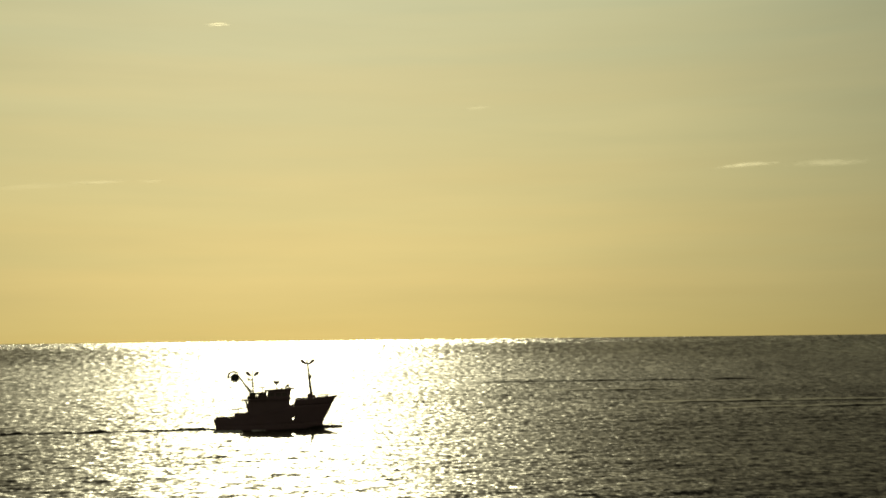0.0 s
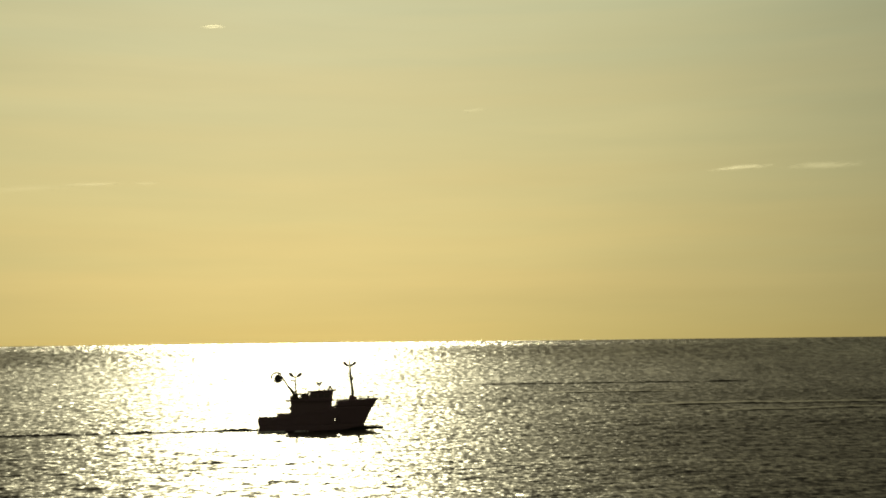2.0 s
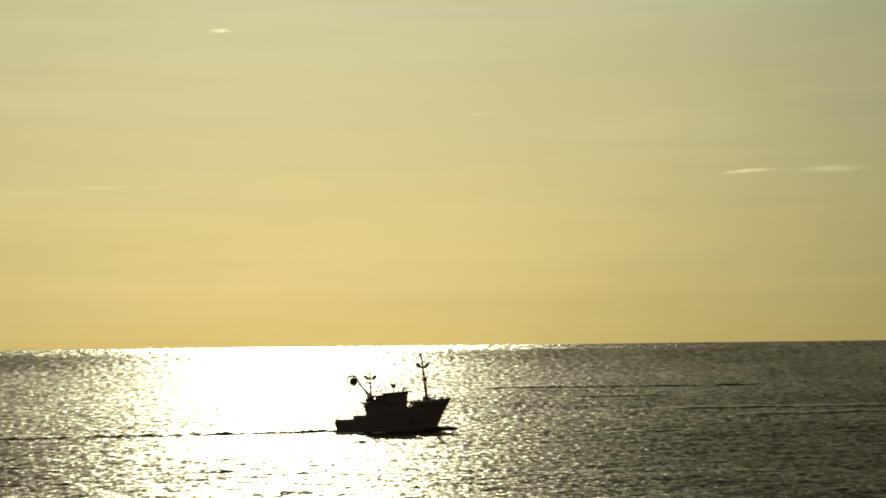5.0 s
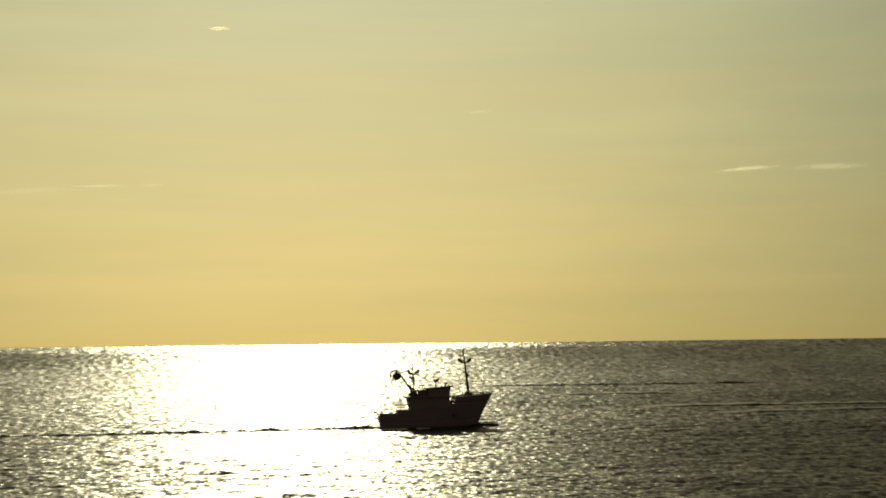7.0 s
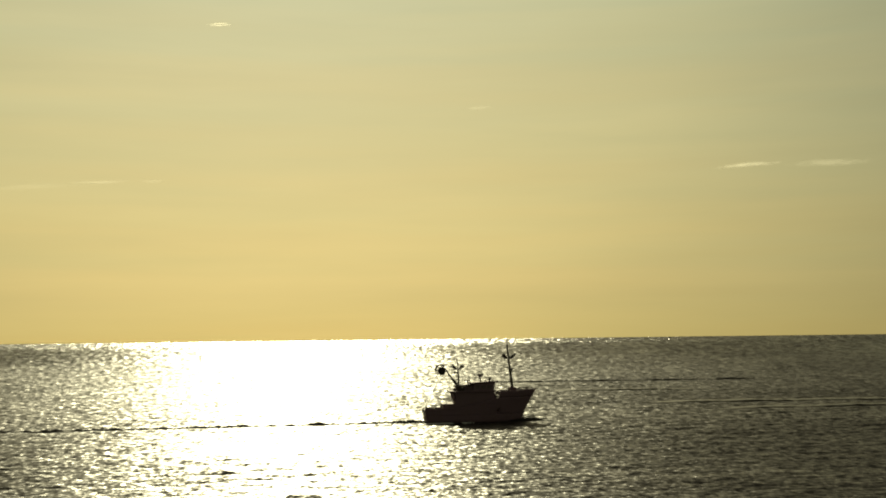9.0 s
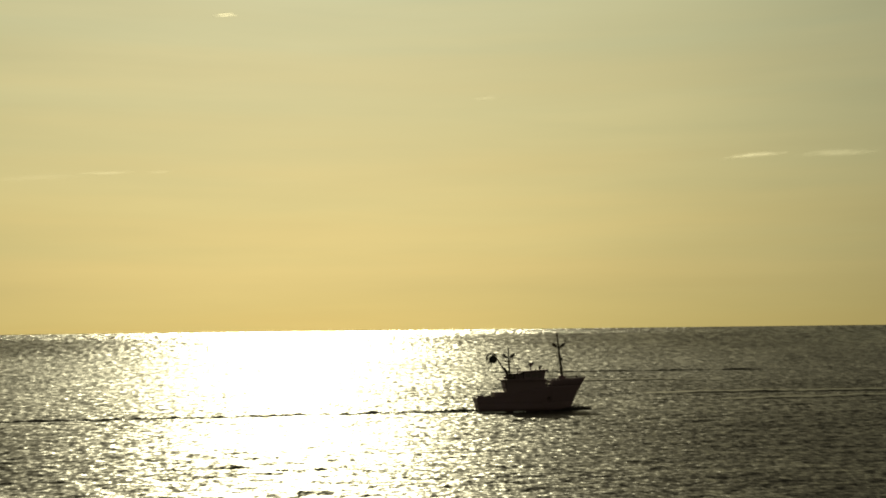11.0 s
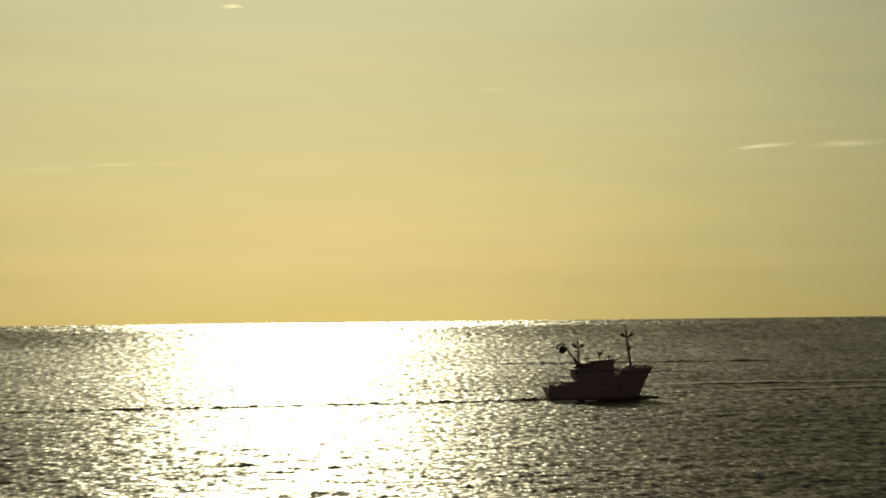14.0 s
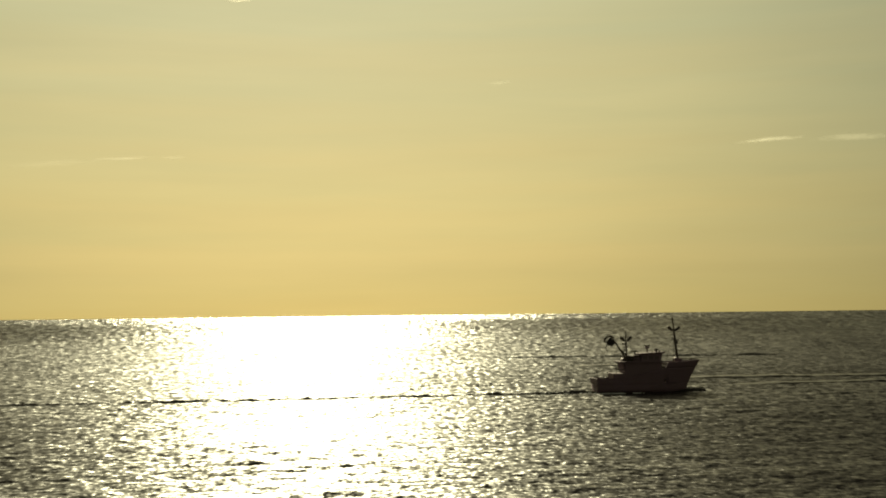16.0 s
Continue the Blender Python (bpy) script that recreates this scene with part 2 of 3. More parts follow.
def build_sea():
    rings = [0.02, 2.0, 6.0, 12.0, 20.0, 28.0, 36.0, 44.0, 50.0]
    while rings[-1] < 340:
        rings.append(rings[-1] + max(0.27, 0.003 * rings[-1]))
    while rings[-1] < 6500:
        rings.append(rings[-1] * 1.04)
    inner = np.linspace(-27, 27, 380)
    outer = np.linspace(27, 333, 104)[1:-1]
    turn = np.radians(np.concatenate([inner, outer]))
    r = np.array(rings)
    step = np.gradient(r)
    R, A = np.meshgrid(r, turn, indexing="ij")
    x, y = R * np.sin(A), R * np.cos(A)
    fine = np.concatenate([np.full(380, radians(54 / 380)), np.full(102, radians(3))])
    spacing = np.maximum(step[:, None], R * fine[None, :])
    z = wave_height(x, y, spacing)
    n, c = R.shape
    verts = np.stack([x, y, z], -1).reshape(-1, 3)
    i = np.arange(n - 1)[:, None] * c
    j = np.arange(c)[None, :]
    k = (np.arange(c) + 1)[None, :] % c
    quads = np.stack([i + j, i + k, i + c + k, i + c + j], -1).reshape(-1, 4)
    me = bpy.data.meshes.new("sea")
    me.vertices.add(len(verts))
    me.vertices.foreach_set("co", verts.astype(np.float32).ravel())
    me.loops.add(quads.size)
    me.loops.foreach_set("vertex_index", quads.astype(np.int32).ravel())
    me.polygons.add(len(quads))
    me.polygons.foreach_set("loop_start", np.arange(0, quads.size, 4, dtype=np.int32))
    me.polygons.foreach_set("use_smooth", np.ones(len(quads), dtype=bool))
    me.update(calc_edges=True)
    me.validate()
    me.flip_normals()
    me.materials.append(SEA)
    ob = new("water", me)
    return tagged(ob, "rippled open sea glittering under a low sun", "sea", kind="structure")


sea = build_sea()

# ------------------------------------------------------------------ the fishing boat
LENGTH = 15.0
STERN = -7.5


def stem_x(z):
    return 6.05 + 2.05 * max(0.0, z / 4.2) ** 1.3 - (0.6 * max(0.0, -z))


def stern_x(z):
    return STERN + 0.22 * (1.5 - z) / 1.5


def half_beam(s, z):
    full = 2.05 + 0.05 * z
    fore = max(0.0, (s - 0.45) / 0.55)
    flare = 1.9 + 0.55 * max(z, 0) / 4.0
    low = 1.0 if z >= 0 else max(0.15, 1 + z * 0.9)
    return max(0.03, full * low * (1 - fore ** flare) * (0.93 + 0.07 * min(1, s / 0.3)))


def sheer(s):
    x = STERN + s * LENGTH
    return 1.68 + 0.06 * math.sin(s * 3) + 1.47 * max(0.0, (x + 3.2) / 5.8) * (x > -3.2) if x < 2.6 else 3.2


def skin(bm, s0, s1, low, high, columns, rows, skip=()):
    """A band of hull plating on both sides, from the height low(s) to high(s)."""
    for side in (-1, 1):
        grid = []
        for i in range(columns + 1):
            s = s0 + (s1 - s0) * i / columns
            line = []
            for j in range(rows + 1):
                z = low(s) + (high(s) - low(s)) * j / rows
                x = stern_x(z) + s * (stem_x(z) - stern_x(z))
                line.append(bm.verts.new((x, side * half_beam(s, z), z)))
            grid.append(line)
        for i in range(columns):
            for j in range(rows):
                if (i, j) not in skip:
                    bm.faces.new((grid[i][j], grid[i + 1][j], grid[i + 1][j + 1], grid[i][j + 1]))
    return bm


def thicken(ob, thickness):
    m = ob.modifiers.new("thickness", "SOLIDIFY")
    m.thickness, m.offset = thickness, -1
    return ob


def deck_sheet(bm, s0, s1, z, steps=14, thick=0.06):
    """A deck inside the plating."""
    for zz in (z, z - thick):
        port, star = [], []
        for i in range(steps + 1):
            s = s0 + (s1 - s0) * i / steps
            x = stern_x(zz) + s * (stem_x(zz) - stern_x(zz))
            b = max(0.01, half_beam(s, zz) - 0.03)
            port.append(bm.verts.new((x, b, zz)))
            star.append(bm.verts.new((x, -b, zz)))
        for i in range(steps):
            bm.faces.new((star[i], star[i + 1], port[i + 1], port[i]))
    return bm


def lamp_pair(parent, x, z, reach, tilt):
    """Two floodlights in a V on a short bracket."""
    arm = fresh()
    rod(arm, (x - 0.3, 0, z - 0.2), (x + 0.3, 0, z - 0.2), 0.05)
    rod(arm, (x, -0.3, z - 0.2), (x, 0.3, z - 0.2), 0.05)
    part("lamp_bracket", arm, STEEL, parent)
    for way in (-1, 1):
        bm = fresh()
        a = Vector((x + way * 0.14, 0, z - 0.22))
        b = Vector((x + way * reach, 0, z + tilt))
        rod(bm, a, a.lerp(b, 0.3), 0.08, 0.2, 14)
        rod(bm, a.lerp(b, 0.3), a.lerp(b, 0.75), 0.2, 0.25, 14)
        rod(bm, a.lerp(b, 0.75), b, 0.25, 0.1, 14)
        part("floodlight", bm, STEEL, parent, "dark floodlight housing")


def build_boat():
    boat = new("fishing_boat")
    tagged(boat, "dark backlit fishing boat with two masts and flared bow", "boat")

    # hull plating with a freeing port ahead of the house
    bm = skin(fresh(), 0.0, 1.0, lambda s: -0.9, lambda s: 0.95, 40, 6)
    row = []
    for j in range(7):
        z = -0.9 + 1.85 * j / 6
        row.append([bm.verts.new((stern_x(z), y * half_beam(0, z), z)) for y in (-1, -0.5, 0, 0.5, 1)])
    for a, b in zip(row, row[1:]):
        for k in range(4):
            bm.faces.new((a[k], a[k + 1], b[k + 1], b[k]))
    keel = [(bm.verts.new((stern_x(-0.9) + s * (stem_x(-0.9) - stern_x(-0.9)), -half_beam(s, -0.9), -0.9)),
             bm.verts.new((stern_x(-0.9) + s * (stem_x(-0.9) - stern_x(-0.9)), half_beam(s, -0.9), -0.9))) for s in [i / 20 for i in range(21)]]
    for a, b in zip(keel, keel[1:]):
        bm.faces.new((a[0], b[0], b[1], a[1]))
    bmesh.ops.remove_doubles(bm, verts=bm.verts, dist=0.001)
    hull = thicken(part("hull", bm, HULL, boat, "dark painted flared wooden hull", True), 0.06)

    bm = skin(fresh(), 0.0, 0.30, lambda s: 0.95, sheer, 12, 3)
    for a, b in ((-1, -0.34), (-0.34, 0.34), (0.34, 1)):
        vs = [bm.verts.new((stern_x(z), y * half_beam(0, z), z)) for y, z in ((a, 0.95), (b, 0.95), (b, sheer(0)), (a, sheer(0)))]
        bm.faces.new(vs)
    thicken(part("bulwark", bm, HULL, hull), 0.08)
    # waist and bow plating, with a port ahead of the house
    port = {(i, j) for i in range(57, 60) for j in (1, 2)}
    bm = skin(fresh(), 0.30, 1.0, lambda s: 0.95, sheer, 100, 10, port)
    thicken(part("bulwark", bm, HULL, hull, "", True), 0.08)
    # forecastle plating
    bm = skin(fresh(), 0.677, 1.0, lambda s: 3.2, lambda s: 4.02 + 0.28 * ((s - 0.677) / 0.323) ** 1.5, 24, 4)
    thicken(part("forecastle", bm, HULL, hull, "high flared forecastle plating", True), 0.08)
    bm = fresh()
    rod(bm, (stem_x(-0.5), 0, -0.5), (stem_x(0.8), 0, 0.8), 0.07)
    bent(bm, [(stem_x(z), 0, z) for z in (0.8, 1.4, 2.0, 2.6, 3.2, 3.8, 4.3)], 0.07)
    part("stem", bm, TRIM, hull)
    # rubbing strakes and cap rails
    for side in (-1, 1):
        for z in (1.0, 2.0):
            bm = fresh()
            pts = [(stern_x(z) + s * (stem_x(z) - stern_x(z)), side * (half_beam(s, z) + 0.02), z + 0.9 * s * (z > 1.5)) for s in [i / 18 for i in range(19)]]
            if z > 1.5:
                pts = [(x, side * (half_beam(i / 18, zz) + 0.02), zz) for i, (x, _y, zz) in enumerate(pts) if i >= 8]
            bent(bm, pts, 0.05, 6)
            part("rubbing_strake", bm, HULL, hull)
        bm = fresh()
        bent(bm, [(STERN + 14.2 * s, side * half_beam(s, 1.7), sheer(s) + 0.02) for s in [i / 10 * 0.3 for i in range(11)]], 0.06, 6)
        part("cap_rail", bm, TRIM, hull)
    bm = fresh()
    rod(bm, (STERN, -half_beam(0, 1.7), 1.72), (STERN, half_beam(0, 1.7), 1.72), 0.06)
    part("cap_rail", bm, TRIM, hull)
    # decks and the forecastle bulkhead
    part("deck", deck_sheet(fresh(), 0.0, 0.78, 0.98), DECK, boat, "worn plank deck")
    part("deck", deck_sheet(fresh(), 0.677, 0.995, 3.45), DECK, boat, "worn plank deck")
    bm = box(fresh(), 2.88, 2.97, -1.75, 1.75, 0.98, 3.98, 0.02)
    part("bulkhead", bm, HOUSE, boat)

    # after deck: gear box, hatch and net pile
    bm = fresh()
    box(bm, -5.05, -3.3, -1.55, 1.55, 0.98, 2.36, 0.06)
    box(bm, -5.15, -3.3, -1.62, 1.62, 2.33, 2.44, 0.03)
    part("deck_box", bm, HOUSE, boat, "low painted gear box on the after deck")
    bm = box(fresh(), -6.9, -5.5, -0.8, 0.8, 0.98, 1.32, 0.05)
    part("hatch", bm, TRIM, boat)

    # main house
    house = part("deckhouse", box(fresh(), -3.35, 2.05, -1.5, 1.5, 0.98, 4.0, 0.06, 0.04), HOUSE, boat, "two-storey painted deckhouse", False)
    bm = box(fresh(), -4.1, 2.25, -1.75, 1.75, 3.93, 4.14, 0.05)
    part("house_roof", bm, TRIM, house)
    bm = box(fresh(), -3.42, -3.3, -1.5, 1.5, 2.7, 3.98, 0.05, 0.0, -0.3)
    part("roof_locker", bm, TRIM, house, "slanted locker under the roof overhang")
    for side in (-1, 1):
        bm = box(fresh(), 1.4, 2.0, side * 1.5 - 0.03, side * 1.5 + 0.03, 1.1, 2.8, 0.02)
        part("side_door", bm, TRIM, house)
    # wheelhouse on top
    wheel = part("wheelhouse", box(fresh(), -0.95, 2.05, -1.25, 1.25, 4.1, 5.25, 0.05, 0.05, 0.2), HOUSE, boat, "raised wheelhouse with raked front")
    bm = box(fresh(), -1.2, 2.6, -1.42, 1.42, 5.02, 5.26, 0.06)
    for v in bm.verts:
        v.co.z += 0.06 * (v.co.x + 1.1)
    part("wheelhouse_roof", bm, TRIM, wheel, "visor roof rising to the front")
    for y in (-0.8, 0, 0.8):
        bm = box(fresh(), 1.98, 2.05, y - 0.33, y + 0.33, 4.4, 4.85, 0.02)
        part("front_window", bm, GLASS, wheel)
    for side in (-1, 1):
        for x in (-0.3, 0.6, 1.4):
            bm = box(fresh(), x - 0.33, x + 0.33, side * 1.215 - 0.03, side * 1.215 + 0.03, 4.4, 4.85, 0.02)
            part("side_window", bm, GLASS, wheel)
    # upper steering position behind it: low screen, rails and life-raft canister
    bm = box(fresh(), -2.05, -0.95, -1.1, 1.1, 4.1, 4.98, 0.06, 0.03)
    part("upper_locker", bm, HOUSE, boat)
    bm = box(fresh(), -3.1, -2.38, -1.2, 1.2, 4.1, 4.76, 0.06, 0.02)
    box(bm, -2.4, -2.0, -1.0, 1.0, 4.1, 4.34, 0.03)
    part("dodger", bm, CANVAS, boat, "canvas weather screen on the roof")
    bm = box(fresh(), -3.0, -0.95, -1.15, 1.15, 4.72, 4.92, 0.05)
    part("awning", bm, CANVAS, boat, "flat canvas awning")
    for y in (-1.3, 1.3):
        rails = fresh()
        for x in (-3.2, -2.7, -2.2, -1.7):
            rod(rails, (x, y, 4.1), (x, y, 4.75), 0.03)
        rod(rails, (-3.2, y, 4.75), (-1.0, y, 4.85), 0.045)
        rod(rails, (-3.2, y, 4.42), (-1.0, y, 4.42), 0.025)
        part("top_rail", rails, STEEL, boat)
    bm = fresh()
    rod(bm, (-3.25, 0.5, 4.34), (-3.25, -0.5, 4.34), 0.22, None, 16)
    part("raft_canister", bm, HOUSE, boat, "round life raft canister on the roof")
    bm = box(fresh(), -1.95, -1.1, -0.2, 0.2, 5.45, 5.62, 0.05)
    rod(bm, (-1.45, 0, 4.9), (-1.45, 0, 5.5), 0.07)
    part("antenna_bar", bm, STEEL, boat, "flat bar antenna on a short post")
    # radar on its post
    bm = rod(fresh(), (0.36, 0, 5.0), (0.36, 0, 6.0), 0.09)
    post = part("radar_post", bm, STEEL, boat)
    bm = fresh()
    rod(bm, (0.36, 0, 5.9), (0.36, 0, 6.08), 0.2, 0.42, 16)
    rod(bm, (0.36, 0, 6.08), (0.36, 0, 6.24), 0.42, 0.26, 16)
    part("radar_dome", bm, HOUSE, post, "small round radar dome")
    bm = box(fresh(), -0.1, 0.82, -0.14, 0.14, 6.24, 6.38, 0.04)
    part("radar_scanner", bm, STEEL, post, "flat bar radar scanner")
    for x, h in ((-0.1, 6.62), (0.8, 6.55)):
        part("whip_antenna", rod(fresh(), (0.36, 0, 6.2), (x, 0, h), 0.035), STEEL, post)
    for x, h in ((1.0, 5.5), (1.55, 5.68), (2.05, 5.6)):
        part("roof_light", rod(fresh(), (x, -0.5, 5.1), (x, -0.5, h), 0.07, 0.13), STEEL, wheel)

    bm = rod(fresh(), (1.75, 0.4, 5.3), (1.75, 0.4, 5.62), 0.05)
    rod(bm, (1.6, 0.4, 5.7), (2.0, 0.4, 5.74), 0.17, 0.2, 14)
    part("searchlight", bm, STEEL, wheel, "round searchlight on the wheelhouse roof")
    bm = rod(fresh(), (-0.55, -0.6, 5.05), (-0.55, -0.6, 5.3), 0.16, None, 12)
    box(bm, -0.85, -0.2, -0.95, -0.3, 5.0, 5.12, 0.03)
    part("vent_cowl", bm, TRIM, wheel)
    # after mast with its floodlights and steps
    mast = part("after_mast", rod(fresh(), (-2.62, 0, 4.1), (-2.82, 0, 8.3), 0.14, 0.07), STEEL, boat)
    lamp_pair(mast, -2.76, 7.25, 0.85, 0.36)
    for z, w in ((5.7, 0.32), (6.15, 0.36), (6.6, 0.3)):
        part("mast_step", rod(fresh(), (-2.7 - w, 0, z), (-2.7 + w * 0.5, 0, z), 0.07), STEEL, mast)
    bm = fresh()
    rod(bm, (-2.72, 0, 6.35), (-3.15, 0, 6.55), 0.05)
    rod(bm, (-3.1, 0, 6.5), (-3.3, 0, 6.75), 0.1, 0.2, 12)
    part("floodlight", bm, STEEL, mast, "small dark floodlight housing")
    part("mast_light", rod(rod(fresh(), (-2.82, 0, 8.25), (-2.82, 0, 8.38), 0.1), (-2.82, 0, 8.35), (-2.83, 0, 8.6), 0.03), STEEL, mast)
    for y in (-1.2, 1.2):
        part("mast_stay", rod(fresh(), (-2.82, 0, 8.1), (-1.1, y, 4.95), 0.015), STEEL, mast)
    # net-hauling boom with its power block
    boom = part("boom", rod(fresh(), (-2.62, 0, 4.3), (-4.7, 0, 7.35), 0.15, 0.11), STEEL, boat, "raised net boom")
    arc = [(-5.15 - 0.72 * math.sin(a), 0, 7.05 + 0.62 * math.cos(a)) for a in [-0.9 + i / 7 * 2.9 for i in range(8)]]
    part("gooseneck", bent(fresh(), arc, 0.13), STEEL, boom)
    bm = fresh()
    rod(bm, (-5.0, -0.24, 6.85), (-5.0, 0.24, 6.85), 0.53, None, 20)
    rod(bm, (-4.95, -0.32, 6.82), (-4.95, -0.2, 6.82), 0.2, None, 12)
    rod(bm, (-4.95, 0, 6.82), (-5.05, 0, 7.45), 0.14)
    for k in range(9):
        a = 2 * math.pi * k / 9
        rod(bm, (-5.0 + 0.5 * math.cos(a), -0.26, 6.85 + 0.5 * math.sin(a)), (-5.0 + 0.62 * math.cos(a + 0.2), 0.26, 6.85 + 0.62 * math.sin(a + 0.2)), 0.06, None, 6)
    part("power_block", bm, RUBBER, boom, "round net hauling block")
    bm = bent(fresh(), [(-5.35, 0, 6.6), (-5.72, 0.05, 6.15), (-5.66, 0.05, 5.75), (-5.5, 0.05, 5.6)], 0.05)
    part("block_hook", bm, STEEL, boom)
    part("boom_cylinder", rod(rod(fresh(), (-2.75, 0, 5.0), (-3.5, 0, 5.75), 0.1), (-3.5, 0, 5.75), (-3.95, 0, 6.2), 0.055), STEEL, boom)
    part("boom_stay", rod(fresh(), (-2.82, 0, 7.8), (-4.9, 0, 7.4), 0.015), STEEL, boom)
    part("boom_stay", rod(fresh(), (-5.0, 0, 6.5), (-7.4, -0.3, 1.75), 0.02), STEEL, boom)
    # light bar over the gear box
    bm = fresh()
    for y in (-1.4, 1.4):
        rod(bm, (-4.6, y, 2.3), (-4.6, y, 2.95), 0.04)
        rod(bm, (-5.4, y, 2.95), (-3.4, y, 3.0), 0.05)
    rod(bm, (-4.6, -1.4, 2.95), (-4.6, 1.4, 2.95), 0.04)
    part("deck_frame", bm, STEEL, boat)

    # staff at the stern, with the eye for the net line
    bm = rod(fresh(), (-7.25, -1.2, 1.4), (-7.45, -1.2, 3.1), 0.045, 0.03)
    rod(bm, (-7.45, -1.2, 2.7), (-7.2, -1.2, 2.7), 0.03)
    part("stern_staff", bm, STEEL, boat, "thin upright steel staff at the stern")
    # winch before the gear box
    bm = fresh()
    rod(bm, (-5.9, -0.9, 1.5), (-5.9, 0.9, 1.5), 0.26, None, 14)
    for y in (-0.95, -0.3, 0.3, 0.95):
        rod(bm, (-5.9, y - 0.04, 1.5), (-5.9, y + 0.04, 1.5), 0.4, None, 16)
    box(bm, -6.15, -5.65, -1.05, 1.05, 0.98, 1.2, 0.03)
    part("net_winch", bm, STEEL, boat, "steel net winch on the after deck")
    # foremast
    fore = part("foremast", rod(fresh(), (4.95, 0, 3.45), (4.2, 0, 10.2), 0.23, 0.09, 12), STEEL, boat, "raked foremast")
    lamp_pair(fore, 4.38, 8.65, 0.92, 0.40)
    bm = box(fresh(), 4.4, 4.92, -0.18, 0.18, 6.6, 7.05, 0.05)
    part("lamp_box", bm, STEEL, fore)
    part("crossbar", rod(fresh(), (4.35, 0, 5.6), (5.0, 0, 5.6), 0.06), STEEL, fore)
    part("crossbar", rod(fresh(), (4.15, 0, 7.15), (5.2, 0, 7.15), 0.05), STEEL, fore)
    part("mast_light", rod(rod(fresh(), (4.21, 0, 10.1), (4.2, 0, 10.3), 0.13), (4.2, 0, 10.3), (4.19, 0, 10.6), 0.03), STEEL, fore)
    bm = fresh()
    box(bm, 4.3, 5.35, -0.5, 0.5, 3.45, 4.5, 0.06)
    rod(bm, (4.6, -0.55, 4.45), (4.6, 0.55, 4.45), 0.22, None, 14)
    part("windlass", bm, TRIM, boat, "anchor windlass housing at the mast foot")
    part("forestay", rod(fresh(), (4.3, 0, 9.0), (7.9, 0, 4.35), 0.015), STEEL, fore)
    for y in (-1.6, 1.6):
        part("shroud", rod(fresh(), (4.4, 0, 8.6), (3.7, y, 4.05), 0.015), STEEL, fore)
    # bow rail and bollards
    bm = fresh()
    for side in (-1, 1):
        pts = []
        for s in (0.80, 0.86, 0.92, 0.97):
            x = stern_x(4.2) + s * (stem_x(4.2) - stern_x(4.2))
            y = side * max(0.02, half_beam(s, 4.1) - 0.1)
            pts.append((x, y, 4.42))
            rod(bm, (x, y, 4.0), (x, y, 4.42), 0.025)
        bent(bm, pts, 0.03, 6)
    part("bow_rail", bm, STEEL, boat)
    bm = fresh()
    rod(bm, (6.9, 0, 3.45), (6.9, 0, 4.5), 0.1)
    rod(bm, (6.9, -0.3, 4.35), (6.9, 0.3, 4.35), 0.06)
    part("bollard", bm, STEEL, boat)
    return boat


boat = build_boat()

# ------------------------------------------------------------------ wake and bow wave
HEADING, COURSE = 8.02, 9.5


def ridge(name, x0, x1, columns, profile, height, mat, label, category):
    """A long heap of water: profile gives (across, share of the height) at each cross point."""
    bm = fresh()
    lines = []
    for i in range(columns + 1):
        x = x0 + (x1 - x0) * i / columns
        lines.append([bm.verts.new((x, y + 0.45 * noise.noise((x * 0.35, 5, 0)) + 0.3 * noise.noise((x * 1.3, 2, y)), -0.12 + h * height(x, y))) for y, h in profile(x)])
    for a, b in zip(lines, lines[1:]):
        for k in range(len(a) - 1):
            bm.faces.new((a[k], b[k], b[k + 1], a[k + 1]))
    ob = new(name, mesh_of(name, bm, mat, True))
    return tagged(ob, label, category, kind="stuff")


def wake_profile(x):
    w = 0.9 + 0.006 * abs(x)
    return [(-2.6 * w, 0.0), (-1.5 * w, 0.06), (-0.75 * w, 0.2), (-0.35 * w, 0.85), (-0.1 * w, 1.0), (0.6 * w, 0.6), (1.6 * w, 0.15), (2.6 * w, 0)]


def wake_height(x, y):
    rough = 0.64 + 0.55 * noise.noise((x * 0.16, 3, 1)) + 0.7 * noise.noise((x * 0.8, y, 2)) + 0.45 * noise.noise((x * 1.9, y * 2, 4))
    return 0.12 + 0.42 * max(0.14, rough) * (1 - 0.4 * min(1, abs(x) / 110)) * min(1, (abs(x) - 6.2) / 2)


wake = ridge("wake", -6.6, -150, 480, wake_profile, wake_height, SEA, "low dark ridge of wake water behind the boat", "wake")


def swell_line(x, y, length, turn, height, seed, slick):
    """One long low crest of swell, broken up along its length; a slick one has a smooth flat back that mirrors the low sky."""
    def profile(u):
        if slick:
            return [(-0.6, 0.0), (-0.25, 0.8), (0.0, 1.0), (2.2, 1.02), (slick, 1.0), (slick + 1.2, 0.3), (slick + 2.0, 0.0)]
        return [(-1.6, 0.0), (-0.7, 0.25), (-0.25, 0.9), (0.0, 1.0), (0.8, 0.7), (2.2, 0.2), (3.2, 0.0)]

    def rise(u, v):
        end = min(1.0, (length / 2 - abs(u)) / 8)
        rough = 0.55 + 0.6 * noise.noise((u * 0.12, seed, 1)) + 0.4 * noise.noise((u * 0.6, 0 if slick else v, seed))
        return 0.12 + height * max(0.0, end) * max(0.05, rough)

    label = "smooth pale slick along a low swell" if slick else "long low dark crest of swell on the open sea"
    ob = ridge("swell_crest", -length / 2, length / 2, int(length * 2), profile, rise, SLICK if slick else CREST, label, "wave")
    ob.matrix_basis = pose(x, y, 0, 0, 0, turn)
    return ob


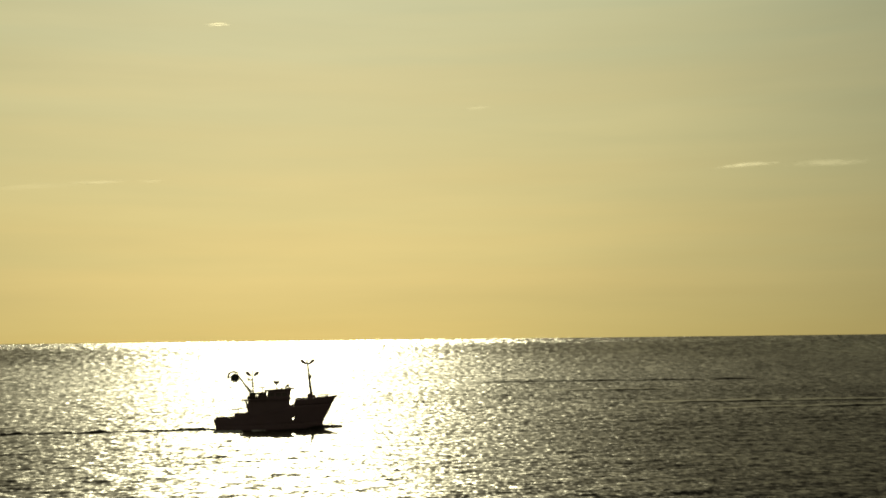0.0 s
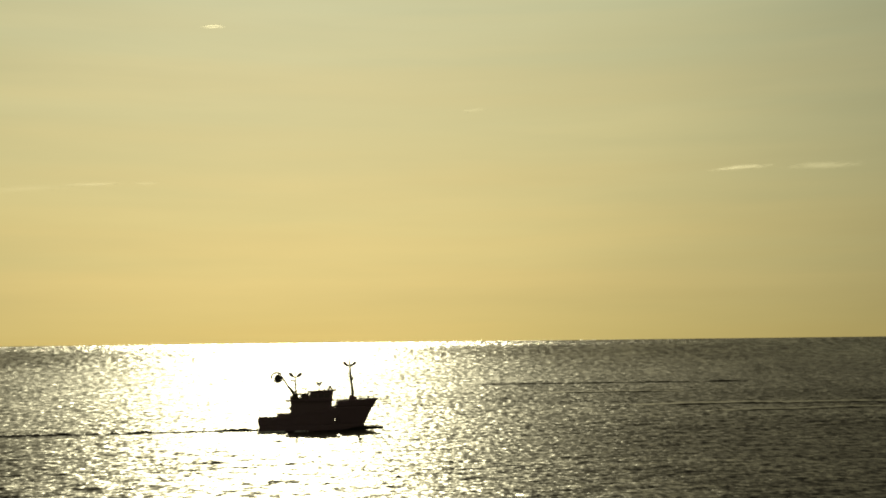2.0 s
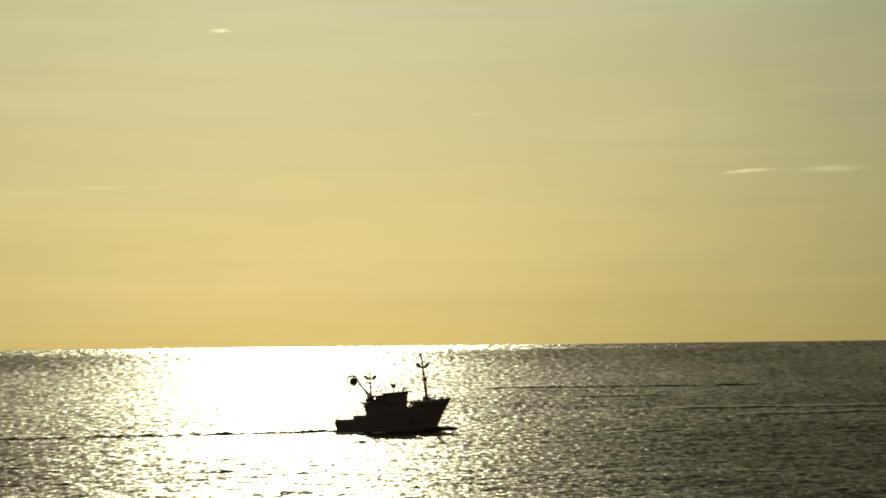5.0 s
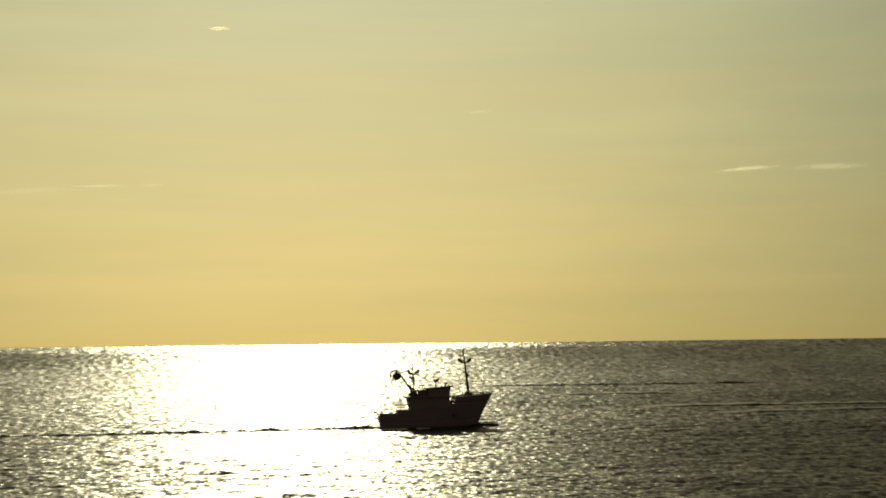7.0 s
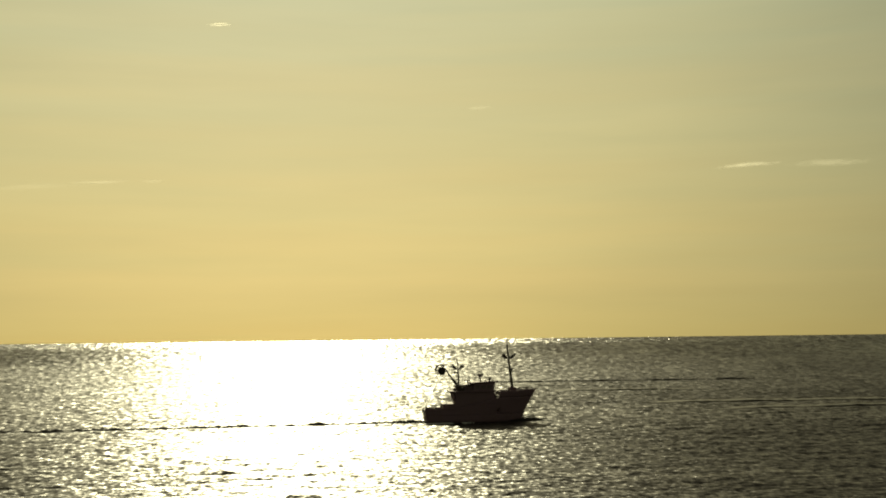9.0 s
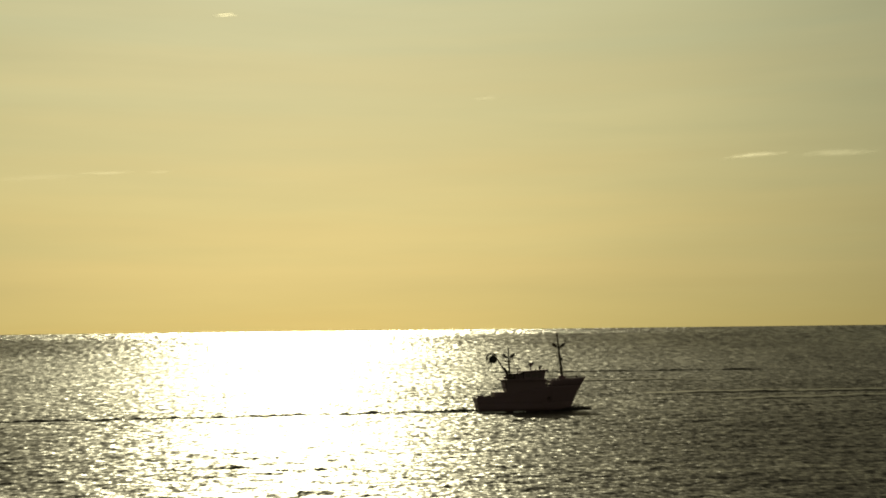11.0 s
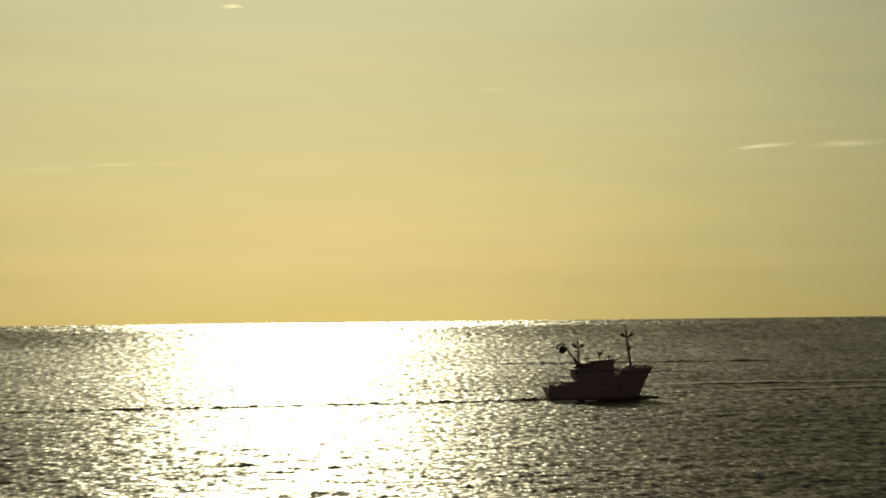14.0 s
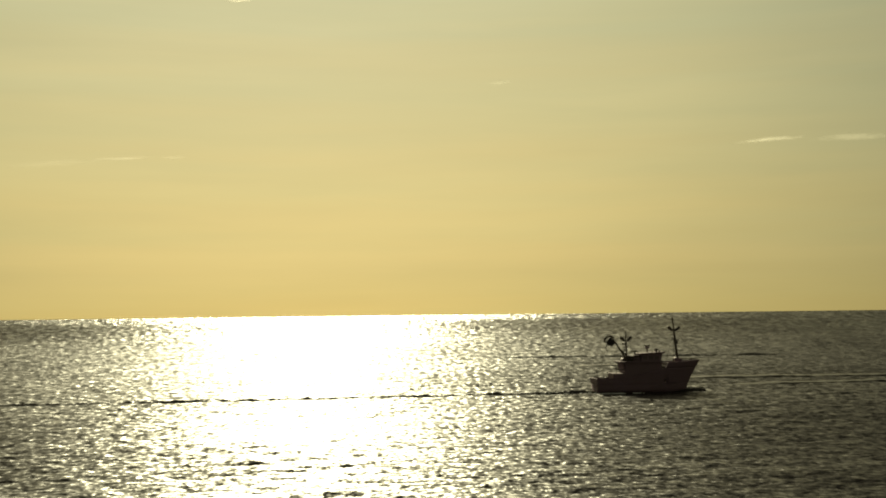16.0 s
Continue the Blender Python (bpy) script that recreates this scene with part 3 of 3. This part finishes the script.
SWELL = [swell_line(*row) for row in ((44, 285, 80, 3, 0.6, 1, 0), (66, 194, 66, 3, 0.34, 2, 3.6), (38, 238, 30, 4, 0.4, 3, 3.0), (70, 180, 56, 11, 0.3, 4, 3.0))]


def build_bow_wave():
    """Two short heaps of water thrown aside by the stem."""
    bm = fresh()
    for side in (-1, 1):
        lines = []
        for i in range(25):
            t = i / 24
            x = 8.9 - 8.2 * t
            y = side * (0.2 + 2.2 * t ** 0.8)
            h = 0.75 * math.sin(math.pi * min(1, t * 1.2 + 0.12)) ** 0.8 * (1 - 0.75 * t) * (1 + 0.3 * noise.noise((x * 1.3, side, 3))) if t < 0.72 else 0.06
            w = 0.5 + 0.5 * t
            lines.append([bm.verts.new((x, y + side * d * w, -0.12 + max(0.02, h) * k)) for d, k in ((-1, 0), (-0.5, 0.6), (-0.1, 1), (0.25, 0.9), (0.7, 0.35), (1.2, 0))])
        for a, b in zip(lines, lines[1:]):
            for k in range(5):
                bm.faces.new((a[k], b[k], b[k + 1], a[k + 1]))
    ob = new("bow_wave", mesh_of("bow_wave", bm, SEA, True))
    return tagged(ob, "dark bow wave pushed up by the stem", "wave", kind="stuff")


bow_wave = build_bow_wave()


def build_foam():
    """Flecks of foam along the side and behind the stern."""
    rng = random.Random(3)
    bm = fresh()
    for i in range(190):
        if i >= 150:
            x = rng.choice((-2.2, -6.4)) + rng.gauss(0, 0.4)
            y = -3.0 - abs(rng.gauss(0, 0.3))
        elif i < 60:
            x = rng.uniform(-7.5, -4.0)
            y = -2.9 - abs(rng.gauss(0, 0.5))
        else:
            x = -7.6 - abs(rng.gauss(0, 6))
            y = rng.gauss(0, 0.8)
        r = rng.uniform(0.05, 0.16) if i < 150 else rng.uniform(0.05, 0.15)
        m = Matrix.Translation((x, y, 0.06)) @ Matrix.Rotation(rng.uniform(0, 3), 4, "Z") @ Matrix.Diagonal((r * rng.uniform(1.2, 3), r, r * 0.7, 1))
        bmesh.ops.create_icosphere(bm, subdivisions=1, radius=1, matrix=m)
    ob = new("foam", mesh_of("foam", bm, FOAM, True))
    return tagged(ob, "white foam flecks along the boat's waterline", "foam", kind="stuff")


foam = build_foam()

# ------------------------------------------------------------------ thin clouds far off


def build_cloud(x, z, width, height, density, seed, lift, label):
    """A thin, uneven lens of cloud, 3600 m off."""
    bm = fresh()
    bmesh.ops.create_icosphere(bm, subdivisions=4, radius=1)
    for v in bm.verts:
        u = v.co.copy()
        rough = 1 + 0.25 * noise.noise((u.x * 3 + seed * 9, u.y * 2, u.z * 2)) + 0.15 * noise.noise((u.x * 9, u.y * 5, u.z * 5 + seed))
        v.co = (u.x * width / 2 * rough, u.y * 14, u.z * height / 2 * rough + lift * u.x * rough + 0.1 * height * math.sin(3.2 * u.x * rough + seed))
    ob = new("cloud", mesh_of("cloud", bm, cloud_material("thin_cloud", width, height, density, seed, lift), True))
    ob.location = (x, 3600, z)
    return tagged(ob, label, "cloud", "thin evening clouds")


build_cloud(-731, 1043, 96, 7.0, 0.95, 1, 1.4, "small bright streak of thin cloud")
build_cloud(990, 557, 260, 22, 0.17, 2, 12.0, "thin slanting streak of sunlit cloud")
build_cloud(1262, 562, 320, 32, 0.075, 3, 9.0, "faint wide streak of sunlit cloud")
build_cloud(-1118, 526, 240, 15, 0.10, 4, 4.0, "faint low streak of sunlit cloud")
build_cloud(-1340, 512, 420, 30, 0.028, 7, 3.0, "faint low streak of sunlit cloud")
build_cloud(-945, 527, 110, 17, 0.05, 5, 0.5, "faint short wisp of cloud")
build_cloud(120, 756, 110, 16, 0.06, 6, 1.0, "very faint wisp of cloud")

# ------------------------------------------------------------------ what moves
# seconds, place, heave, trim (degrees, bow up)
SAILING = [
    (0.0, -22.24, 146.60, -0.17, 0.38),
    (0.5, -20.78, 147.08, -0.16, 0.76),
    (1.0, -19.49, 147.53, -0.16, 0.10),
    (1.5, -17.79, 148.04, -0.20, -0.55),
    (2.0, -16.31, 148.51, -0.18, -0.50),
    (2.5, -14.77, 149.00, -0.08, 0.19),
    (3.0, -13.27, 149.48, -0.03, 0.31),
    (3.5, -11.83, 149.95, -0.09, 0.00),
    (4.0, -10.38, 150.42, -0.18, 0.17),
    (4.5, -9.02, 150.88, -0.19, 0.55),
    (5.0, -7.43, 151.37, -0.16, 0.78),
    (7.5, -0.15, 153.72, 0.13, 0.35),
    (8.0, 1.29, 154.18, 0.11, 0.50),
    (8.5, 2.68, 154.64, 0.06, 0.07),
    (9.0, 4.40, 155.15, 0.12, -0.09),
    (11.5, 11.96, 157.51, 0.29, -0.42),
    (12.0, 13.41, 157.98, 0.35, -0.52),
    (12.5, 15.11, 158.47, 0.34, -0.05),
    (13.0, 16.47, 158.93, 0.35, 0.14),
    (13.5, 18.22, 159.43, 0.32, -0.40),
    (14.0, 19.69, 159.90, 0.29, 0.09),
    (14.5, 21.45, 160.40, 0.31, -0.32),
    (15.0, 23.00, 160.88, 0.29, -0.41),
    (15.5, 24.33, 161.32, 0.22, -1.18),
    (16.0, 25.60, 161.76, 0.27, -0.49),
]


def motions():
    rows, flat, trail = [], [], []
    for t, x, y, heave, trim in SAILING:
        rows.append((t, pose(x, y, heave, 0, -trim, HEADING)))
        flat.append((t, pose(x, y, 0, 0, 0, HEADING)))
        trail.append((t, pose(x, y, 0, 0, 0, COURSE)))
    walk(boat, rows)
    walk(bow_wave, flat)
    walk(foam, flat)
    walk(wake, trail)
    # the wave field rolls in towards the eye
    walk(sea, [(t, pose(0.35 * t, -1.5 * t, 0)) for t in (0.0, 4.0, 8.0, 12.0, 16.0)])


motions()
